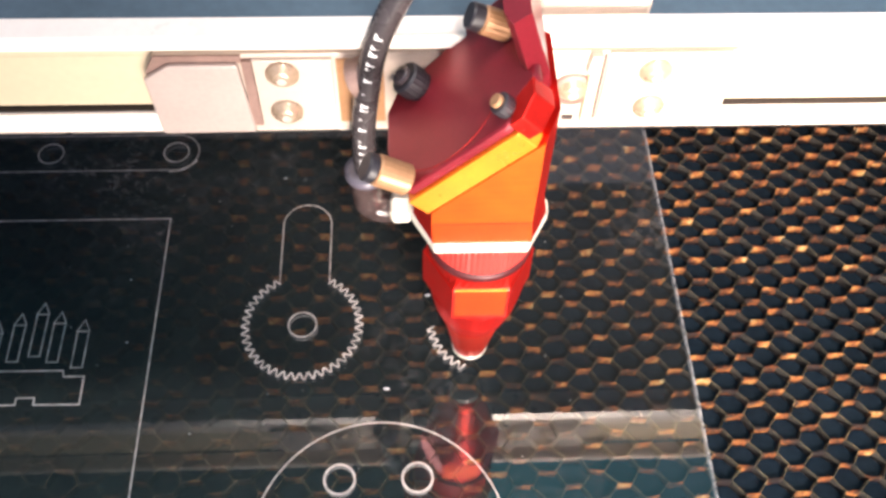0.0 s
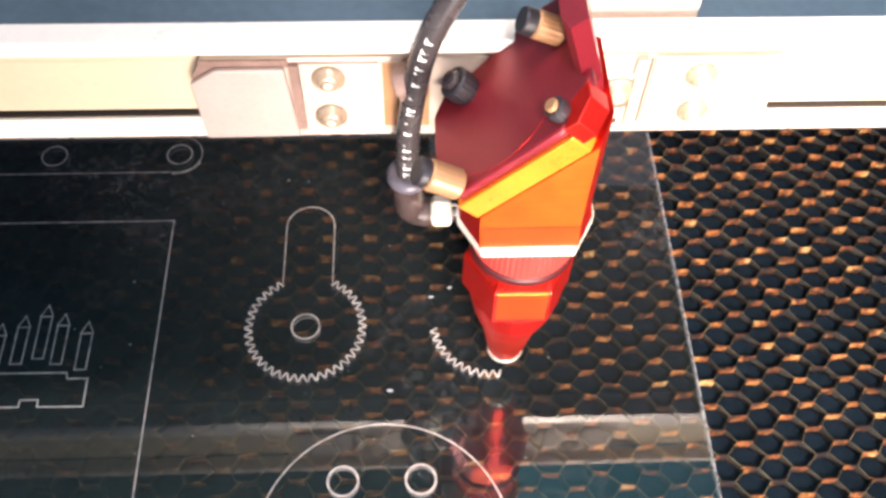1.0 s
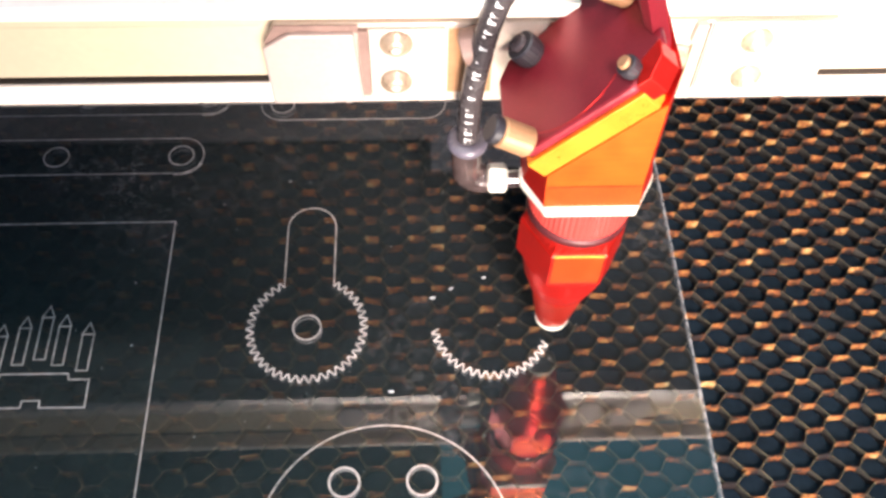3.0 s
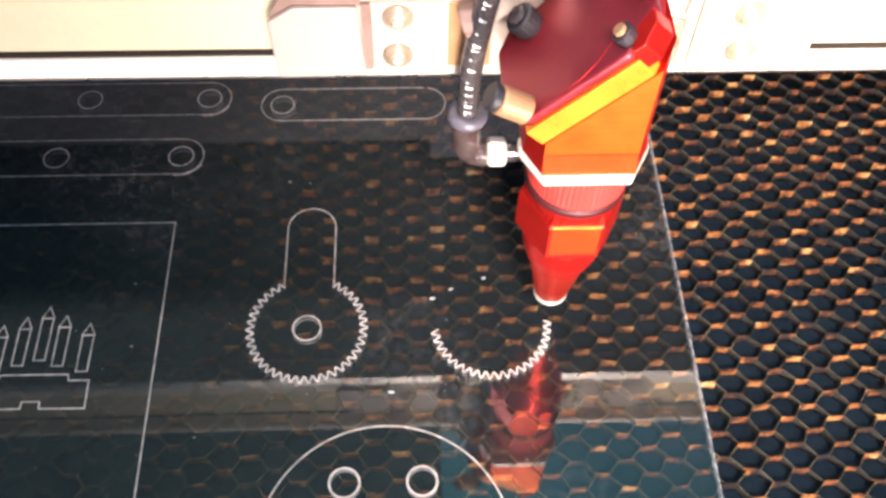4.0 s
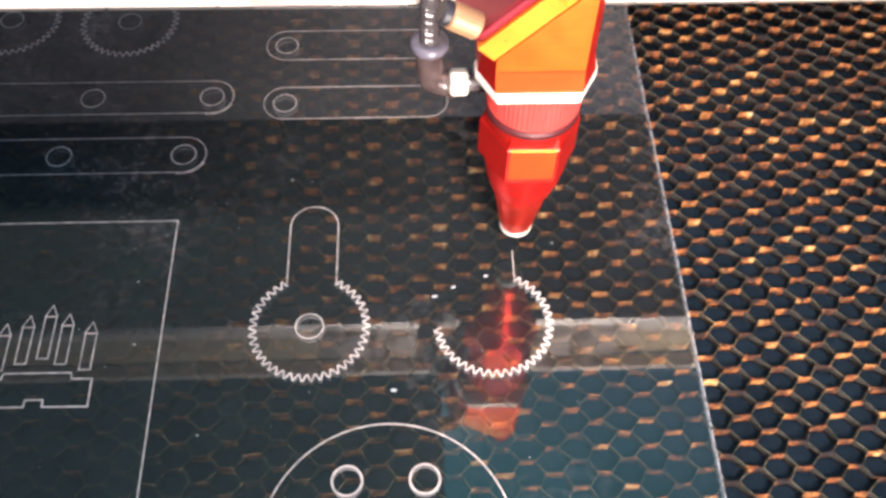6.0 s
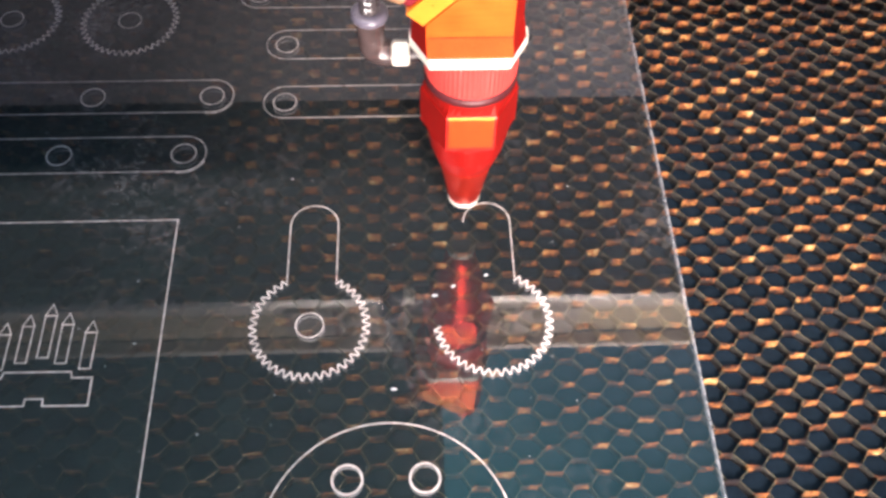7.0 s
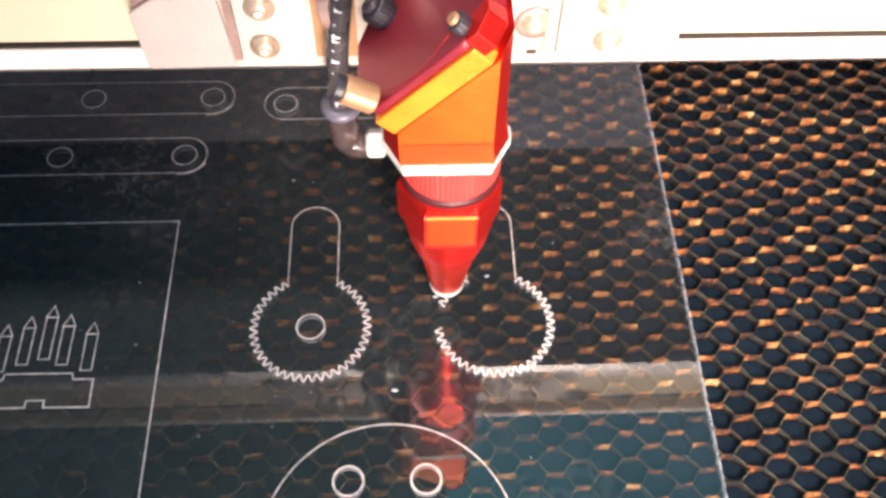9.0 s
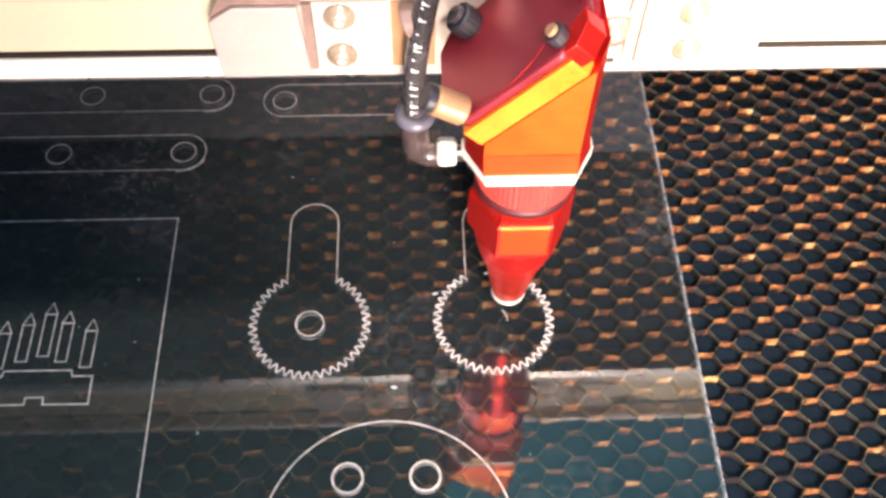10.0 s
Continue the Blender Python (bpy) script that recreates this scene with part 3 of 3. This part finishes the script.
# dark band added to draw the shadow below the knurled ring
part("shadow_ring", lathe([(12.8, 77.2), (13.9, 77.5), (13.9, 79.5), (13.2, 80.1)], 48), OXBLOOD, head, "dark band for the shadow under the ring", smooth=True)
part("nozzle_flat", box(-6.8, 6.8, -13.14, -12.8, 58.6, 71.3, 0.1), CHERRY, head, "nozzle flat in scarlet for the reflection on it")
# painted glint where the flat's top edge catches light
part("edge_glint", box(-6.9, 6.9, -13.15, -12.7, 71.5, 72.1, 0.1), GOLD, head, "gold strip for the glint on the edge above the flat")
part("knurled_ring", lathe([(12.9, 80), (13.6, 80.4), (13.8, 81), (13.8, 96), (13, 97)], 120, None, 0.22), ROSE, head, "red finely knurled adjusting ring")


def clamp_outline(w0, w1, front, cy):
    """Front flat, then sides that fall back steeply; the same behind."""
    return [(-w0, front), (w0, front), (w1, front + cy), (w1, -front - cy), (w0, -front), (-w0, -front), (-w1, -front - cy), (-w1, front + cy)]


part("collar", prism([(-12.7, -17.6), (9.3, -17.6), (14.7, -8.0), (14.7, -4.5), (-18.1, -4.5), (-18.1, -8.0)], 97, 100.5, 0.4), STEEL, head, "bright silver clamp collar")
# body above the collar: front flat, chamfered sides, sloping top
body = bmesh.new()
lo = [(x - 1.7, y) for x, y in clamp_outline(11.6, 15.9, -16.6, 8)]
vb = [body.verts.new(mm(x, y, 100.5)) for x, y in lo]
SL = math.tan(radians(46))
zt = lambda x: max(111.5, 112 + (x + 14.2) * SL)
hi = [(x - 2.2, y) for x, y in clamp_outline(11.4, 14.6, -16.6, 6)]
vm = [body.verts.new(mm(x, y, min(zt(x) - 0.5, 109))) for x, y in hi]
vt = [body.verts.new(mm(x, y, zt(x))) for x, y in hi]
for A, Bv in ((vb, vm), (vm, vt)):
    for i in range(8):
        body.faces.new((A[i], A[(i + 1) % 8], Bv[(i + 1) % 8], Bv[i]))
body.faces.new(vb[::-1])
body.faces.new(vt)
part("mirror_block", body, RED, head, "red anodised mirror block")
# thin face plates carry the lit tones of the red block
lower = [(lo[0][0], 100.7), (lo[1][0], 100.7), (hi[1][0], 108.3), (hi[0][0], 108.3)]
part("lower_face", prism(lower, 16.5, 17.0, 0, pose(0, 0, 0, 90)), SCARLET, head, "brushed red lower face in a scarlet lit tone")
face = [(hi[0][0], 108.3), (hi[1][0], 108.3), (hi[1][0], zt(hi[1][0])), (hi[0][0], zt(hi[0][0]))]
part("front_face", prism(face, 16.5, 17.0, 0, pose(0, 0, 0, 90)), ORANGE, head, "brushed red front face in an orange lit tone")
part("face_seam", box(lo[0][0] + 0.2, lo[1][0] - 0.2, -17.06, -16.9, 108.2, 108.5), RED, head, "fine seam across the front face")
# sloping mirror plates: their own axes are along the slope, across, and up from it
slope = Matrix.Translation(mm(-14.2, 0, 112.0)) @ pose(0, 0, 0, 0, -46, 0)
# plate edge coloured as brightly lit red metal
part("plate_edge", prism([(0.0, -16.9), (31.6, -16.9), (33.4, -14.8), (33.4, 14), (0, 14)], 0.2, 6.3, 0.3, slope), GOLD, head, "red edge of the sloping plate in a gold lit tone")
part("mirror_plate", prism([(2, -16.2), (-1.5, -12), (-4.1, -2.3), (-4.1, 10), (-0.4, 14.8), (8.3, 14.0), (13.7, 15.6), (22.3, 18.1), (31, 19.5), (39.5, 19.5), (39.5, -8), (36, -12.6), (31, -16.2)], 6.4, 9.0, 0.9, slope), MAROON, head, "red anodised sloping mirror plate in a dark shaded tone")
part("end_block", prism([(31.8, -16.7), (35.4, -16.7), (39.0, -12.6), (39.0, -8), (34.2, -10.4)], 3.0, 9.2, 0.3, slope), RED, head, "bright red anodised end block")
part("plate_rim", tube([(s, y, 0) for s, y in arc(15, 4, 19.0, 222, 312, 20)], 0.05, 8), RED, head, at=slope @ pose(0, 0, 0.0091))
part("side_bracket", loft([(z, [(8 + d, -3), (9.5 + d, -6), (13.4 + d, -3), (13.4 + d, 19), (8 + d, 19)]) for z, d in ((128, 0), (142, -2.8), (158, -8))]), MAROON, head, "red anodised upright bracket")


def knob(u, v, tip, label, cap, size=1.0):
    """Adjusting knob standing on the sloping plate."""
    at = slope @ pose(u / 1000, v / 1000, 0.009) @ Matrix.Diagonal((size, size, size, 1))
    k = part("adjusting_knob", lathe([(3.6, 0), (3.6, 1), (3.9, 1.3), (3.9, 4.6), (3.5, 5)], 40, at, 0.12), BLACK, head, label)
    part("knob_cap", lathe([(2.0, 5), (2.4, 5.2), (2.4, 5.2 + tip), (2.0, 5.6 + tip)], 24, at), cap, k, "brass cap" if cap is BRASS else "glossy dark cap", smooth=False)


knob(7.2, 10.6, 0.7, "black knurled adjusting knob", SMOKE)
knob(32, -12.2, 1.2, "small dark adjusting knob", BRASS, 0.62)
part("low_knob", lathe([(3.2, 0), (3.5, 0.4), (3.5, 7.6), (3.2, 8)], 40, pose(-0.0187, -0.0150, 0.1222, 0, -60, 0), 0.03), BRASS, head, "tan brass adjusting knob")
part("low_knob_stem", lathe([(2.9, 8), (3.2, 8.3), (3.2, 10), (2.8, 10.4)], 32, pose(-0.0187, -0.0150, 0.1222, 0, -60, 0)), BLACK, head, "black end of the knob")
part("high_knob", lathe([(2.8, 0), (3.1, 0.4), (3.1, 6.4), (2.8, 6.8)], 40, slope @ pose(0.0345, 0.0085, 0.009, 0, -20, 0), 0.1), BRASS, head, "tan brass adjusting knob")
part("high_knob_stem", lathe([(2.7, 6.8), (3.0, 7.1), (3.0, 9.4), (2.7, 9.8)], 32, slope @ pose(0.0345, 0.0085, 0.009, 0, -20, 0)), BLACK, head, "black end of the knob")

# air fitting and hose
part("hex_nut", lathe([(3.4, 0), (4.2, 0.7), (4.2, 4.7), (3.4, 5.5)], 6, pose(-0.0180, 0.013, 0.0735, 0, -90)), STEEL, head, "bright nickel hexagon nut")
part("elbow", tube(spline([(-23.5, 13, 73.5), (-25.6, 13, 73.5), (-28.6, 13.2, 75), (-29.5, 13.4, 79), (-29.6, 13.6, 88)], 6), 4.2, 28), CLEARSMOKE, head, "smoky see-through plastic push-in elbow", smooth=True)
part("release_ring", lathe([(5.2, 0), (5.5, 0.6), (5.5, 2.2), (4.6, 2.8), (3, 2.8)], 36, pose(-0.0296, 0.0136, 0.0875)), LAVENDER, head, "lavender-grey release ring", smooth=True)
HOSE = spline([(-29.6, 13.6, 86), (-29.6, 13.8, 94), (-29.3, 14, 105.5), (-27.8, 14, 119), (-25.6, 14, 132), (-21.2, 15, 143.5), (-14, 17, 156), (-4, 21, 171)], 8)
hose = part("air_hose", tube(HOSE, 3.0, 24), HOSEGREY, head, "black rubber air hose with white print", smooth=True)
for i in range(20):
    j = 5 + int(i * 1.6)
    p = HOSE[min(j, len(HOSE) - 2)]
    if i in (7, 13):
        continue
    wide = 0.8 + 0.4 * ((i * 7) % 3)
    part("print_bar", box(-0.95, 0.95, -0.12, 0.12, -wide / 1.7, wide / 1.7), PRINT, hose, at=Matrix.Translation(Vector(mm(*p)) + Vector((-0.0002, -0.00262, 0.0015))) @ pose(0, 0, 0, -28, 4 + i * 0.8, 0))
part("air_port", lathe([(3.0, -2), (3.0, 6)], 28, pose(-0.0125, 0.013, 0.0735, 0, -90)), SMOKE, head, "dark threaded air port")
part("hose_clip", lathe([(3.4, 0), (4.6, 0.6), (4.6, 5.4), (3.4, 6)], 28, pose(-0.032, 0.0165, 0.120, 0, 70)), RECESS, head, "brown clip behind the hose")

# ---- sparks and beam at the cut ----


def spark(name, label, core, reach, count, seed):
    r = random.Random(seed)
    th = thing(name, label, "spark")
    bm = bmesh.new()
    bmesh.ops.create_icosphere(bm, subdivisions=2, radius=core / 1000)
    for v in bm.verts:
        v.co *= 0.65 + 0.6 * r.random()
    part("spark_core", bm, SPARK, th, "white-hot core")
    for i in range(count):
        a = r.uniform(0, 360)
        el = r.uniform(-8, 60)
        ln = reach * r.uniform(0.35, 1.0)
        ln *= 0.45 if i % 2 else 1.0
        st = core * 0.6 if i % 3 else ln * 0.45
        part("streak", lathe([(0.02, st), (0.045, st + (ln - st) * 0.5), (0.01, ln)], 6, pose(0, 0, 0, 0, 90 - el, a)), RAY, th)
    return th


big_spark = spark("burst_of_sparks", "large white-violet burst of sparks at the cut", 2.7, 28, 70, 3)
bright_spark = spark("flaring_spark", "bright white flare at the cut", 2.3, 17, 34, 21)
small_spark = spark("cutting_spark", "small white spark at the cut", 1.7, 11, 16, 8)
beam = thing("beam_glow", "thin white glowing thread under the nozzle", "beam")
part("thread", lathe([(0.15, 0.3), (0.2, 5), (0.15, 15.5)], 8), RAY, beam)
bm = bmesh.new()
bmesh.ops.create_icosphere(bm, subdivisions=2, radius=0.0007)
part("hot_spot", bm, SPARK, beam)

# ---- what moves ----
# seconds, then the beam's place on the sheet in millimetres
PATH = [
    (0.0, 18.8, 135.7), (0.5, 23.1, 132.8), (1.0, 29.0, 134.8), (1.5, 34.0, 134.6), (2.0, 37.9, 138.4), (2.5, 41.9, 141.7), (2.7, 43.4, 143.4),
    (3.1, 45.0, 147.5), (3.5, 46.0, 151.5), (3.8, 45.6, 154.0), (4.0, 45.2, 156.0), (4.5, 43.9, 161.2), (5.0, 39.6, 164.9), (5.5, 35.9, 168.9), (5.7, 34.9, 171.0),
    (6.0, 34.9, 182.5), (6.3, 34.8, 194.2), (6.48, 32.4, 200.6), (6.65, 26.6, 203.1), (6.8, 21.9, 201.0), (7.0, 17.4, 194.7), (7.5, 17.2, 178.7), (7.7, 17.2, 171.6), (8.0, 15.5, 167.6), (8.5, 10.8, 164.1), (9.0, 9.8, 159.3), (9.5, 6.4, 154.7),
    (9.8, 6.1, 151.8), (9.9, 28.0, 153.5), (10.0, 30.2, 154.6)]


def beam_at(t):
    for (t0, x0, y0), (t1, x1, y1) in zip(PATH, PATH[1:]):
        if t <= t1:
            f = (t - t0) / (t1 - t0)
            return (x0 + (x1 - x0) * f) / 1000, (y0 + (y1 - y0) * f) / 1000
    return PATH[-1][1] / 1000, PATH[-1][2] / 1000


LOW = -0.08                      # below the tray


def flashes(ob, spans, z=0.0008):
    """Comes up from below the tray for each span of seconds, then sinks again."""
    rows = [(0.0, pose(0.02, 0.16, LOW))]
    for t0, t1 in spans:
        x, y = beam_at(t0)
        x1, y1 = beam_at(t1)
        rows += [(t0 - 0.034, pose(x, y, LOW)), (t0, pose(x, y, z)), (t1, pose(x1, y1, z)), (t1 + 0.034, pose(x1, y1, LOW))]
    walk(ob, rows + [(10.0, pose(0.02, 0.16, LOW))])


def motions():
    walk(gantry, [(t, pose(0, y / 1000, 0)) for t, x, y in PATH])
    walk(head, [(t, pose(x / 1000, y / 1000, 0)) for t, x, y in PATH])
    for t, ob in STRETCH_OBS:
        if t > 0.05:
            walk(ob, [(0.0, pose(0, 0, LOW)), (t - 0.034, pose(0, 0, LOW)), (t, pose(0, 0, 0)), (10.0, pose(0, 0, 0))])
    flashes(small_spark, [(1.48, 1.52), (2.38, 2.42), (2.68, 2.7), (4.68, 4.72), (4.98, 5.02)])
    flashes(bright_spark, [(9.47, 9.53)])
    flashes(big_spark, [(7.97, 8.03)])
    flashes(beam, [(7.15, 7.9)])


motions()
